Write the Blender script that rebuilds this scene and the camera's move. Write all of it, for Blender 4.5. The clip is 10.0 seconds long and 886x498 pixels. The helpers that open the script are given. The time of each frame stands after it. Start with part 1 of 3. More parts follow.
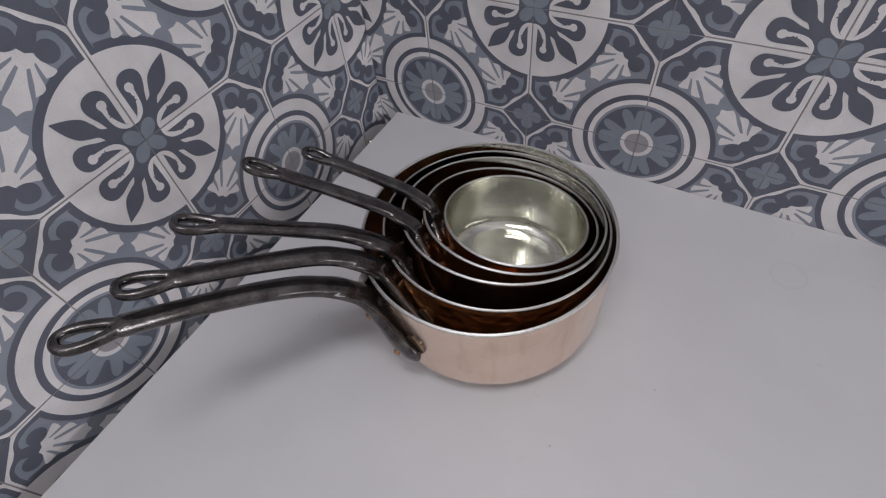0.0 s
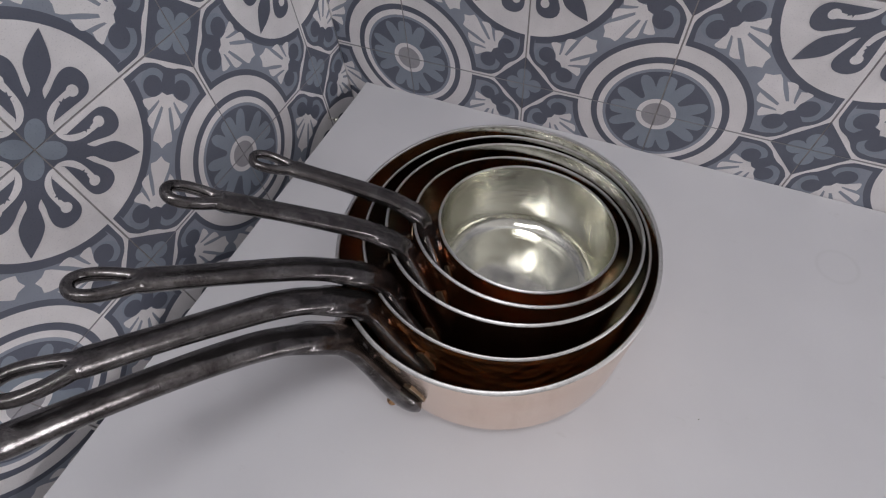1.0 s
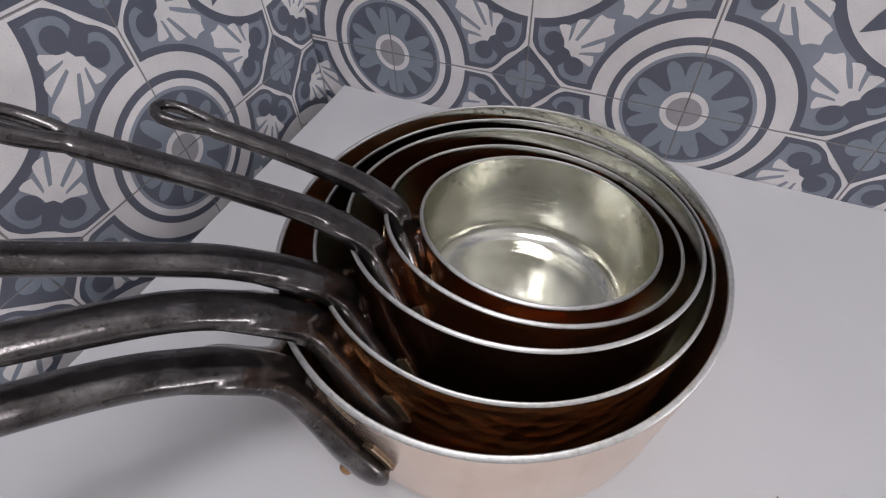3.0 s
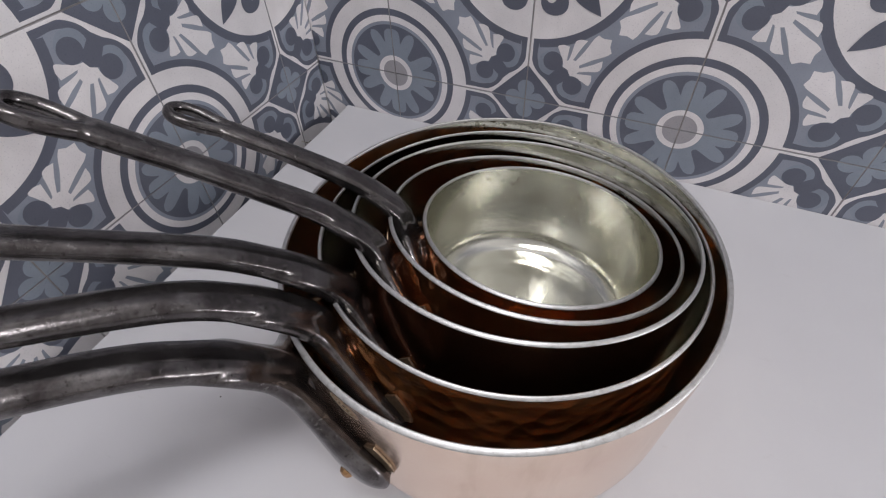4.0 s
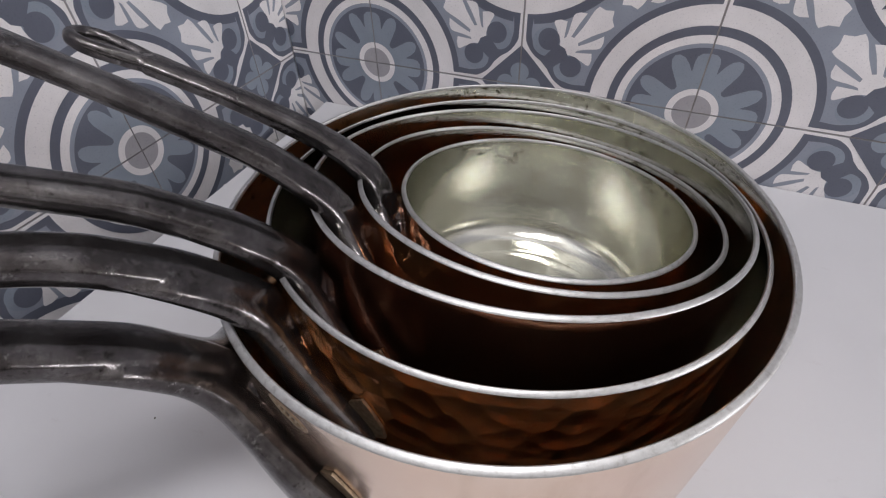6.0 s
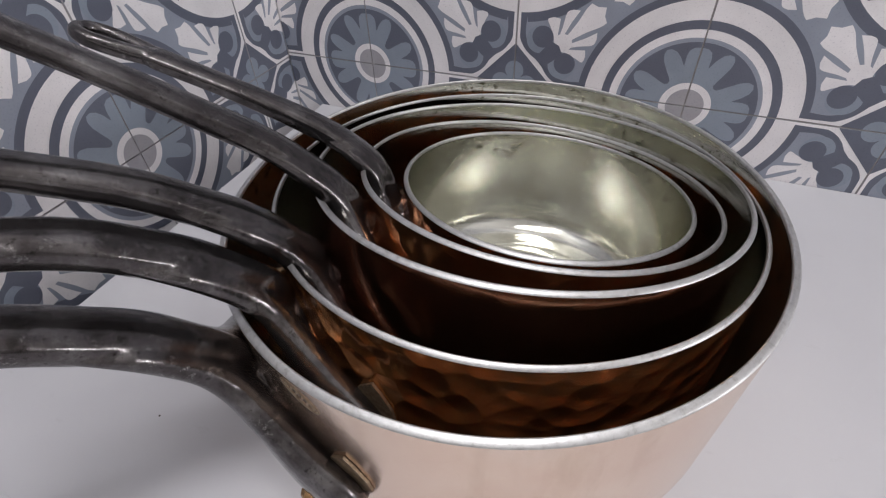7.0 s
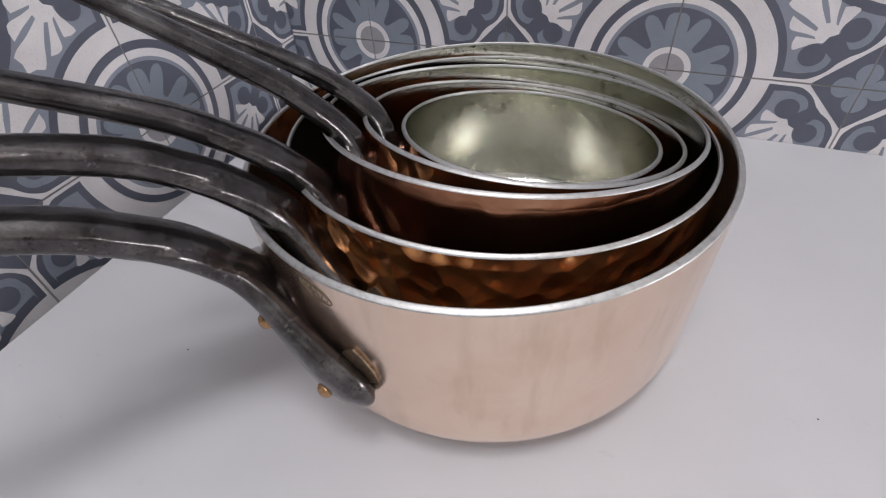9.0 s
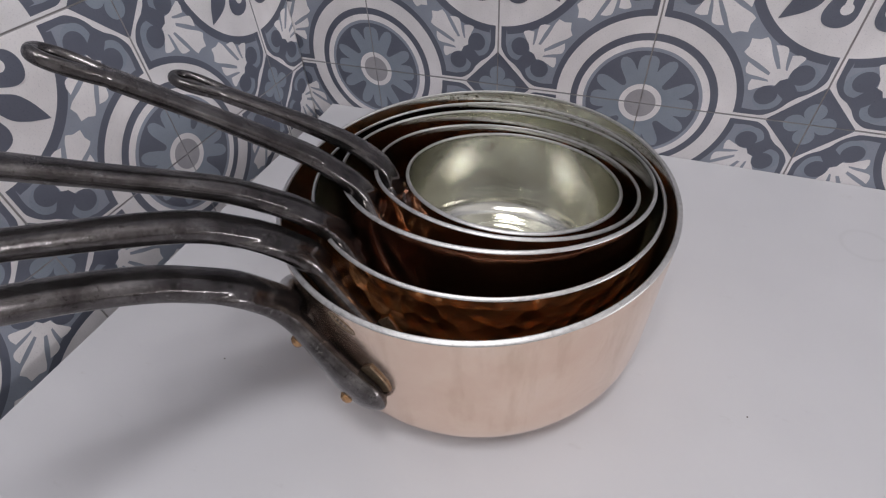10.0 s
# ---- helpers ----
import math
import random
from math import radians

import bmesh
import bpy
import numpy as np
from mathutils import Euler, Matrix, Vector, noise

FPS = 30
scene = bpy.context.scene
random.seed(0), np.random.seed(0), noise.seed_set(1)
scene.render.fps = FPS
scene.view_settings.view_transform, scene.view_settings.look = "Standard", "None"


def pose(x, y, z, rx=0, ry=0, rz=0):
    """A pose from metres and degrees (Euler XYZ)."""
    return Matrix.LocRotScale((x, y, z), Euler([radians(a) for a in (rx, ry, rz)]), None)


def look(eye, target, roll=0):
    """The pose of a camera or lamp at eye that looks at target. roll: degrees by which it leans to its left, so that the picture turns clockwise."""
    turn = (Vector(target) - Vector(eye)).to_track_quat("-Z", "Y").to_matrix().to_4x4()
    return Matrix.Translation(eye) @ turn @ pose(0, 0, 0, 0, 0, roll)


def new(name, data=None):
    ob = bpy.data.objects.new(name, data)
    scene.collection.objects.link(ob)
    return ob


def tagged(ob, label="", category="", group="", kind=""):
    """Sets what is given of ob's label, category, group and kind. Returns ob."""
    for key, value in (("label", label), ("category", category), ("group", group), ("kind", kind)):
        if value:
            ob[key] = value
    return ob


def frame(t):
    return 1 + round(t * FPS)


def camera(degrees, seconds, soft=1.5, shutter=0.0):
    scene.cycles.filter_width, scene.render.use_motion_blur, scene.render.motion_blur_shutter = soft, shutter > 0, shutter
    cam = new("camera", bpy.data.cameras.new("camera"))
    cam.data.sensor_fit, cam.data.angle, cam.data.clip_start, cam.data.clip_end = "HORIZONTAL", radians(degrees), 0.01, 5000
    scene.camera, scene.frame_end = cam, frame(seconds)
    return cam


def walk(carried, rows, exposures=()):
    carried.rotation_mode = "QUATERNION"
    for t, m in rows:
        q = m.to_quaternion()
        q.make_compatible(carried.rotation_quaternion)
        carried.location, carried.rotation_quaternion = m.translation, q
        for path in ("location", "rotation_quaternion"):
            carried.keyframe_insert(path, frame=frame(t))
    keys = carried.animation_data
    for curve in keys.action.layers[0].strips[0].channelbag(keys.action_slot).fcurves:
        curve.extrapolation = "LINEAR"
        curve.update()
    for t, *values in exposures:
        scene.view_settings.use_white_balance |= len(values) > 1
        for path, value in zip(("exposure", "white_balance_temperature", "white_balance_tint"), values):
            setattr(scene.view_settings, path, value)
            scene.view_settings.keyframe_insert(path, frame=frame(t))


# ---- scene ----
cam = camera(83.72, 10.0, soft=1.2)
# seconds, eye, target, roll
PATH = [
    (0.0, (0.2941, -0.4529, 1.3063), (0.2056, -0.3238, 1.1114), -7.32),
    (0.5, (0.2613, -0.4142, 1.2930), (0.1840, -0.2918, 1.0892), -7.87),
    (1.0, (0.2371, -0.3848, 1.2679), (0.1678, -0.2666, 1.0588), -7.18),
    (1.5, (0.2280, -0.3577, 1.2336), (0.1637, -0.2397, 1.0227), -5.36),
    (2.0, (0.2253, -0.3413, 1.1993), (0.1591, -0.2147, 0.9941), -5.03),
    (2.5, (0.2221, -0.3492, 1.1834), (0.1523, -0.2148, 0.9844), -4.19),
    (4.0, (0.2254, -0.3720, 1.1733), (0.1498, -0.2203, 0.9895), -2.78),
    (4.5, (0.2220, -0.3682, 1.1618), (0.1454, -0.2131, 0.9813), -2.59),
    (5.0, (0.2218, -0.3627, 1.1455), (0.1448, -0.2041, 0.9683), -3.05),
    (5.5, (0.2211, -0.3574, 1.1259), (0.1447, -0.1954, 0.9515), -2.21),
    (7.0, (0.2193, -0.3653, 1.1171), (0.1451, -0.1973, 0.9475), -2.64),
    (7.5, (0.2222, -0.3739, 1.1119), (0.1478, -0.2065, 0.9418), -2.81),
    (8.0, (0.2277, -0.3840, 1.1097), (0.1531, -0.2184, 0.9378), -2.92),
    (8.5, (0.2313, -0.3911, 1.1084), (0.1569, -0.2271, 0.9349), -3.79),
    (9.0, (0.2370, -0.3972, 1.1154), (0.1610, -0.2323, 0.9436), -4.40),
    (9.5, (0.2436, -0.4064, 1.1318), (0.1683, -0.2417, 0.9595), -4.01),
    (10.0, (0.2463, -0.4128, 1.1639), (0.1726, -0.2516, 0.9876), -4.41),
]
EXPOSURES = [(0.0, -0.64), (1.0, -0.55), (2.5, -0.36), (4.0, -0.22), (5.5, -0.14), (7.5, -0.14), (9.5, -0.22), (10.0, -0.30)]
walk(cam, [(t, look(eye, aim, roll)) for t, eye, aim, roll in PATH], EXPOSURES)

# polished metal inside polished metal: let light bounce on between the pans
scene.cycles.max_bounces, scene.cycles.glossy_bounces, scene.cycles.diffuse_bounces = 24, 20, 6

# ---- light: two ceiling lamps over the worktop and an added fill lamp on the far wall ----
sky = bpy.data.worlds.new("world")
sky.use_nodes = True
scene.world = sky
sky.node_tree.nodes["Background"].inputs["Color"].default_value = (0.9, 0.95, 1.0, 1)
sky.node_tree.nodes["Background"].inputs["Strength"].default_value = 0.03


def area_lamp(name, at, aim, size, watts, rgb):
    data = bpy.data.lights.new(name, "AREA")
    data.shape, data.size, data.energy, data.color = "DISK", size, watts, rgb
    ob = new(name, data)
    ob.matrix_world = look(at, aim)
    return ob


LAMPS = [((0.36, -0.52, 2.36), 0.36, 5.8), ((0.08, -0.88, 2.36), 0.16, 3.0)]
# unseen fill, added low at the right to brighten the side wall
FILL_LAMP = ((2.52, -0.32, 1.50), 0.40, 11.0)
for at, size, watts in LAMPS:
    area_lamp("lamp_light", (at[0], at[1], at[2] - 0.012), (at[0], at[1], 0), size, watts, (0.98, 0.985, 1.03))
at, size, watts = FILL_LAMP
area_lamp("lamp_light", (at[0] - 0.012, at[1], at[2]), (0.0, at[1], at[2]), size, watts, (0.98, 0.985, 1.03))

# ---- sizes ----
U = 0.125      # one wall tile, metres
TOP = 0.90     # height of the worktop
ZT = -0.38     # worktop, in tiles from the joint that runs through the rosettes
WALL_X = -0.70 # the side wall's face, in tiles


def W(x, y, z):
    """Metres from tile counts."""
    return Vector((x * U, y * U, TOP + (z - ZT) * U))


# ---- materials ----
def material(name, build):
    m = bpy.data.materials.new(name)
    m.use_nodes = True
    nt = m.node_tree
    bsdf = nt.nodes["Principled BSDF"]
    build(nt, bsdf)
    return m


def node(nt, kind, values=None, **props):
    n = nt.nodes.new(kind)
    for k, v in props.items():
        setattr(n, k, v)
    for k, v in (values or {}).items():
        n.inputs[k].default_value = v
    return n


def coords(nt, scale=(1, 1, 1), what="Object"):
    tc, mp = node(nt, "ShaderNodeTexCoord"), node(nt, "ShaderNodeMapping")
    mp.inputs["Scale"].default_value = scale
    nt.links.new(tc.outputs[what], mp.inputs["Vector"])
    return mp.outputs["Vector"]


def noise_tex(nt, vec, scale, detail=4.0, rough=0.55):
    n = node(nt, "ShaderNodeTexNoise", {"Scale": scale, "Detail": detail, "Roughness": rough})
    nt.links.new(vec, n.inputs["Vector"])
    return n.outputs["Fac"]


def ramp(nt, fac, stops):
    r = node(nt, "ShaderNodeValToRGB")
    el = r.color_ramp.elements
    while len(el) < len(stops):
        el.new(0.5)
    for e, (p, c) in zip(el, stops):
        e.position, e.color = p, (*c, 1) if len(c) == 3 else c
    nt.links.new(fac, r.inputs["Fac"])
    return r.outputs["Color"]


def mix(nt, fac, a, b, kind="MIX"):
    n = node(nt, "ShaderNodeMix", data_type="RGBA", blend_type=kind)
    for sock, v in ((n.inputs[0], fac), (n.inputs[6], a), (n.inputs[7], b)):
        if isinstance(v, (int, float)):
            sock.default_value = v
        elif isinstance(v, tuple):
            sock.default_value = (*v, 1)
        else:
            nt.links.new(v, sock)
    return n.outputs[2]


def bump(nt, bsdf, height, strength, distance):
    b = node(nt, "ShaderNodeBump", {"Strength": strength, "Distance": distance})
    nt.links.new(height, b.inputs["Height"])
    nt.links.new(b.outputs["Normal"], bsdf.inputs["Normal"])
    return b


def span(nt, fac, lo, hi):
    n = node(nt, "ShaderNodeMapRange", {"To Min": lo, "To Max": hi})
    nt.links.new(fac, n.inputs["Value"])
    return n.outputs["Result"]


def glaze(rgb):
    """Printed porcelain: faint clouding, fine specks, each tile a shade of its own."""
    def build(nt, bsdf):
        v = coords(nt)
        info = node(nt, "ShaderNodeObjectInfo")
        cloud = ramp(nt, noise_tex(nt, v, 28, 3), [(0.3, tuple(c * 0.9 for c in rgb)), (0.7, tuple(min(1, c * 1.07) for c in rgb))])
        speck = ramp(nt, noise_tex(nt, v, 900, 2, 0.7), [(0.30, (0.80, 0.80, 0.82)), (0.42, (1, 1, 1))])
        tone = ramp(nt, info.outputs["Random"], [(0.0, (0.95, 0.95, 0.96)), (1.0, (1.03, 1.02, 1.02))])
        c = mix(nt, 1.0, mix(nt, 1.0, cloud, speck, "MULTIPLY"), tone, "MULTIPLY")
        nt.links.new(c, bsdf.inputs["Base Color"])
        nt.links.new(span(nt, noise_tex(nt, v, 60, 4), 0.28, 0.46), bsdf.inputs["Roughness"])
        bump(nt, bsdf, noise_tex(nt, v, 220, 3), 0.10, 0.0006)
    return build


TILE_WHITE = material("tile_white", glaze((0.79, 0.765, 0.77)))
TILE_DARK = material("tile_dark_blue", glaze((0.116, 0.126, 0.164)))
TILE_FIELD = material("tile_grey_blue", glaze((0.275, 0.303, 0.36)))
TILE_LIGHT = material("tile_light_blue", glaze((0.245, 0.285, 0.338)))
TILE_GREY = material("tile_warm_grey", glaze((0.36, 0.35, 0.37)))


def grout_build(nt, bsdf):
    v = coords(nt)
    c = ramp(nt, noise_tex(nt, v, 90), [(0.3, (0.27, 0.25, 0.24)), (0.7, (0.40, 0.37, 0.355))])
    nt.links.new(c, bsdf.inputs["Base Color"])
    bsdf.inputs["Roughness"].default_value = 0.9


GROUT = material("grout", grout_build)


def plaster_build(nt, bsdf):
    v = coords(nt)
    c = ramp(nt, noise_tex(nt, v, 6), [(0.3, (0.78, 0.77, 0.76)), (0.7, (0.84, 0.83, 0.82))])
    nt.links.new(c, bsdf.inputs["Base Color"])
    bsdf.inputs["Roughness"].default_value = 0.85
    bump(nt, bsdf, noise_tex(nt, v, 160), 0.2, 0.001)


PLASTER = material("painted_plaster", plaster_build)


def floor_build(nt, bsdf):
    v = coords(nt)
    c = ramp(nt, noise_tex(nt, v, 9), [(0.3, (0.38, 0.35, 0.32)), (0.7, (0.48, 0.45, 0.42))])
    nt.links.new(c, bsdf.inputs["Base Color"])
    bsdf.inputs["Roughness"].default_value = 0.5


FLOOR = material("floor_stone", floor_build)


def worktop_build(nt, bsdf):
    v = coords(nt)
    cloud = ramp(nt, noise_tex(nt, v, 7, 3), [(0.3, (0.54, 0.53, 0.552)), (0.7, (0.59, 0.58, 0.602))])
    scuff = ramp(nt, noise_tex(nt, coords(nt, (1.0, 2.4, 1.0)), 40, 5, 0.7), [(0.24, (0.90, 0.89, 0.88)), (0.36, (1, 1, 1))])
    # faint dried ring
    far = node(nt, "ShaderNodeVectorMath", operation="DISTANCE")
    far.inputs[1].default_value = (3.38 * 0.125, -0.58 * 0.125, 0.90)
    nt.links.new(v, far.inputs[0])
    stain = ramp(nt, span(nt, far.outputs["Value"], 0.0, 10.0), [(0.13, (1, 1, 1)), (0.155, (0.95, 0.95, 0.945)), (0.175, (1, 1, 1))])
    nt.links.new(mix(nt, 1.0, mix(nt, 1.0, cloud, scuff, "MULTIPLY"), stain, "MULTIPLY"), bsdf.inputs["Base Color"])
    nt.links.new(span(nt, noise_tex(nt, v, 30), 0.42, 0.58), bsdf.inputs["Roughness"])
    bump(nt, bsdf, noise_tex(nt, v, 420, 3), 0.06, 0.0004)


WORKTOP = material("white_laminate", worktop_build)


def copper(hammer, tones, metal=0.97, dent=0.0016, rough=(0.13, 0.26)):
    def build(nt, bsdf):
        v = coords(nt)
        tone = ramp(nt, noise_tex(nt, v, 34, 5, 0.6), [(0.28, tones[0]), (0.55, tones[1]), (0.8, tones[2])])
        streak = ramp(nt, noise_tex(nt, coords(nt, (1, 1, 0.18)), 70, 4, 0.6), [(0.25, (0.82, 0.78, 0.72)), (0.5, (1, 1, 1))])
        nt.links.new(mix(nt, 1.0, tone, streak, "MULTIPLY"), bsdf.inputs["Base Color"])
        bsdf.inputs["Metallic"].default_value = metal
        nt.links.new(span(nt, noise_tex(nt, v, 45, 4), *rough), bsdf.inputs["Roughness"])
        cells = node(nt, "ShaderNodeTexVoronoi", {"Scale": 100.0, "Randomness": 0.85}, feature="SMOOTH_F1")
        cells.inputs["Smoothness"].default_value = 0.12
        nt.links.new(v, cells.inputs["Vector"])
        bump(nt, bsdf, cells.outputs["Distance"], hammer, dent)
    return build


COPPER = material("hammered_copper", copper(0.9, ((0.60, 0.25, 0.09), (0.82, 0.41, 0.17), (0.94, 0.60, 0.33)), 0.96, 0.0036, (0.11, 0.22)))
# the third pan's outside: smoother and darker than the others
COPPER_DARK = material("dark_smooth_copper", copper(0.10, ((0.22, 0.09, 0.05), (0.36, 0.17, 0.10), (0.55, 0.32, 0.19)), 0.985, 0.0016, (0.08, 0.16)))
COPPER_RED = material("reddened_copper", copper(0.45, ((0.52, 0.19, 0.075), (0.76, 0.34, 0.15), (0.88, 0.52, 0.28)), 0.98, 0.0034, (0.10, 0.20)))
COPPER_SMOOTH = material("worn_copper", copper(0.05, ((0.80, 0.595, 0.475), (0.86, 0.675, 0.55), (0.89, 0.735, 0.62))))


def tin_build(nt, bsdf, rough=(0.05, 0.16), dull=1.0):
    v = coords(nt)
    tone = ramp(nt, noise_tex(nt, v, 26, 5, 0.6), [(p, tuple(q * dull for q in c)) for p, c in ((0.25, (0.59, 0.58, 0.515)), (0.5, (0.73, 0.725, 0.66)), (0.8, (0.83, 0.825, 0.775)))])
    # dark specks, thicker on the band below the rim
    sep = node(nt, "ShaderNodeSeparateXYZ")
    nt.links.new(coords(nt, what="Generated"), sep.inputs[0])
    band = ramp(nt, sep.outputs["Z"], [(0.74, (0, 0, 0)), (0.90, (1, 1, 1))])
    patch = ramp(nt, noise_tex(nt, v, 22, 2), [(0.42, (0, 0, 0)), (0.56, (1, 1, 1))])
    spot = ramp(nt, noise_tex(nt, coords(nt, (1, 1, 1.5)), 210, 4, 0.7), [(0.38, (0.22, 0.21, 0.15)), (0.46, (1, 1, 1))])
    few = ramp(nt, noise_tex(nt, coords(nt, (1, 1, 1.6)), 120, 6, 0.72), [(0.27, (0.45, 0.42, 0.32)), (0.36, (1, 1, 1))])
    c = mix(nt, 1.0, tone, few, "MULTIPLY")
    c = mix(nt, mix(nt, 1.0, band, patch, "MULTIPLY"), c, mix(nt, 1.0, c, spot, "MULTIPLY"))
    nt.links.new(c, bsdf.inputs["Base Color"])
    bsdf.inputs["Metallic"].default_value = 1.0
    nt.links.new(span(nt, noise_tex(nt, v, 60, 4), *rough), bsdf.inputs["Roughness"])
    bump(nt, bsdf, noise_tex(nt, coords(nt, (1, 1, 14)), 60, 5, 0.7), 0.26, 0.0005)


TIN = material("wiped_tin", tin_build)
TIN_DULL = material("dull_tin", lambda nt, bsdf: tin_build(nt, bsdf, (0.06, 0.15), 0.88))
TIN_WORN = material("worn_tin", lambda nt, bsdf: tin_build(nt, bsdf, (0.14, 0.28), 0.95))


def rim_build(nt, bsdf):
    v = coords(nt)
    c = ramp(nt, noise_tex(nt, v, 420, 5, 0.7), [(0.28, (0.37, 0.355, 0.34)), (0.45, (0.52, 0.51, 0.505)), (0.7, (0.60, 0.595, 0.59))])
    nt.links.new(c, bsdf.inputs["Base Color"])
    bsdf.inputs["Metallic"].default_value = 0.9
    nt.links.new(span(nt, noise_tex(nt, v, 90), 0.34, 0.55), bsdf.inputs["Roughness"])
    bump(nt, bsdf, noise_tex(nt, v, 300, 4), 0.15, 0.0004)


RIM = material("bare_rim_metal", rim_build)


def iron_build(nt, bsdf):
    v = coords(nt)
    c = ramp(nt, noise_tex(nt, v, 70, 7, 0.7), [(0.30, (0.040, 0.034, 0.034)), (0.5, (0.104, 0.095, 0.096)), (0.72, (0.225, 0.213, 0.213))])
    pits = ramp(nt, noise_tex(nt, v, 420, 3, 0.7), [(0.30, (0.35, 0.33, 0.31)), (0.42, (1, 1, 1))])
    c = mix(nt, 1.0, c, pits, "MULTIPLY")
    # small pale scraped spots, gathered in patches
    patch = ramp(nt, noise_tex(nt, v, 30, 2), [(0.50, (0, 0, 0)), (0.62, (1, 1, 1))])
    scrape = ramp(nt, noise_tex(nt, v, 330, 5, 0.75), [(0.58, (0, 0, 0)), (0.64, (1, 1, 1))])
    c = mix(nt, mix(nt, 1.0, patch, scrape, "MULTIPLY"), c, (0.24, 0.23, 0.228))
    nt.links.new(c, bsdf.inputs["Base Color"])
    bsdf.inputs["Metallic"].default_value = 0.88
    nt.links.new(span(nt, noise_tex(nt, v, 110, 6, 0.7), 0.05, 0.22), bsdf.inputs["Roughness"])
    bump(nt, bsdf, noise_tex(nt, v, 180, 6, 0.66), 0.30, 0.0009)


IRON = material("polished_cast_iron", iron_build)


def rivet_build(nt, bsdf):
    v = coords(nt)
    c = ramp(nt, noise_tex(nt, v, 300), [(0.3, (0.34, 0.19, 0.09)), (0.7, (0.66, 0.42, 0.23))])
    nt.links.new(c, bsdf.inputs["Base Color"])
    bsdf.inputs["Metallic"].default_value = 1.0
    bsdf.inputs["Roughness"].default_value = 0.25
    bump(nt, bsdf, noise_tex(nt, v, 500), 0.3, 0.0005)


RIVET = material("copper_rivet", rivet_build)


def chrome_build(nt, bsdf):
    bsdf.inputs["Base Color"].default_value = (0.74, 0.71, 0.62, 1)
    bsdf.inputs["Metallic"].default_value = 1.0
    bsdf.inputs["Roughness"].default_value = 0.2


BRASS = material("brass", chrome_build)


def soot_build(nt, bsdf):
    v = coords(nt)
    c = ramp(nt, noise_tex(nt, v, 900), [(0.3, (0.03, 0.025, 0.02)), (0.7, (0.10, 0.08, 0.06))])
    nt.links.new(c, bsdf.inputs["Base Color"])
    bsdf.inputs["Roughness"].default_value = 0.8


SOOT = material("dark_crumb", soot_build)


def tarnish_build(nt, bsdf):
    v = coords(nt)
    c = ramp(nt, noise_tex(nt, v, 600), [(0.3, (0.20, 0.14, 0.09)), (0.7, (0.42, 0.32, 0.22))])
    nt.links.new(c, bsdf.inputs["Base Color"])
    bsdf.inputs["Metallic"].default_value = 0.8
    bsdf.inputs["Roughness"].default_value = 0.4


TARNISH = material("tarnished_copper", tarnish_build)


def lamp_build(nt, bsdf):
    bsdf.inputs["Base Color"].default_value = (0.9, 0.9, 0.9, 1)
    bsdf.inputs["Emission Color"].default_value = (1.0, 0.96, 0.93, 1)
    bsdf.inputs["Emission Strength"].default_value = 6.0


LAMP_GLASS = material("lamp_glass", lamp_build)


# ---- mesh helpers ----
def mesh_of(name, verts, faces, mats, index=None, smooth=True):
    me = bpy.data.meshes.new(name)
    me.from_pydata([tuple(v) for v in verts], [], faces)
    for m in mats:
        me.materials.append(m)
    if index is not None:
        me.polygons.foreach_set("material_index", index)
    me.polygons.foreach_set("use_smooth", [smooth] * len(me.polygons))
    me.update()
    return me


def part(name, me, parent, label=""):
    ob = new(name, me)
    ob.parent = parent
    if label:
        tagged(ob, label)
    return ob


def box_mesh(name, lo, hi, mat, bevel=0.0):
    bm = bmesh.new()
    bmesh.ops.create_cube(bm, size=1.0)
    for v in bm.verts:
        v.co = Vector(tuple(lo[k] + (v.co[k] + 0.5) * (hi[k] - lo[k]) for k in range(3)))
    if bevel:
        bmesh.ops.bevel(bm, geom=list(bm.edges), offset=bevel, segments=2, affect="EDGES")
    me = bpy.data.meshes.new(name)
    bm.to_mesh(me)
    bm.free()
    me.materials.append(mat)
    return me


def structure(name, me, label, category):
    return tagged(new(name, me), label, category, kind="structure")


# ---- the room ----
X0, X1, Y0, ZC = WALL_X * U, 2.6, -1.9, 2.45
TH = 0.009  # thickness of a tile
structure("floor", box_mesh("floor", (X0 - 0.1, Y0 - 0.1, -0.1), (X1 + 0.1, 0.11, 0.0), FLOOR), "dark stone kitchen floor", "floor")
structure("ceiling", box_mesh("ceiling", (X0 - 0.1, Y0 - 0.1, ZC), (X1 + 0.1, 0.11, ZC + 0.1), PLASTER), "white painted kitchen ceiling", "ceiling")
wall_back = structure("wall_back", box_mesh("wall_back", (X0 - 0.1, TH, 0.0), (X1 + 0.1, 0.11, ZC), PLASTER), "kitchen wall clad with patterned tiles", "wall")
wall_side = structure("wall_side", box_mesh("wall_side", (X0 - 0.1, Y0, 0.0), (X0 - TH, TH, ZC), PLASTER), "side wall clad with patterned tiles", "wall")
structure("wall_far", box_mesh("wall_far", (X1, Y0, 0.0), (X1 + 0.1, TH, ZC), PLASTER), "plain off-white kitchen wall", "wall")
structure("wall_front", box_mesh("wall_front", (X0 - 0.1, Y0 - 0.1, 0.0), (X1 + 0.1, Y0, ZC), PLASTER), "plain off-white kitchen wall", "wall")


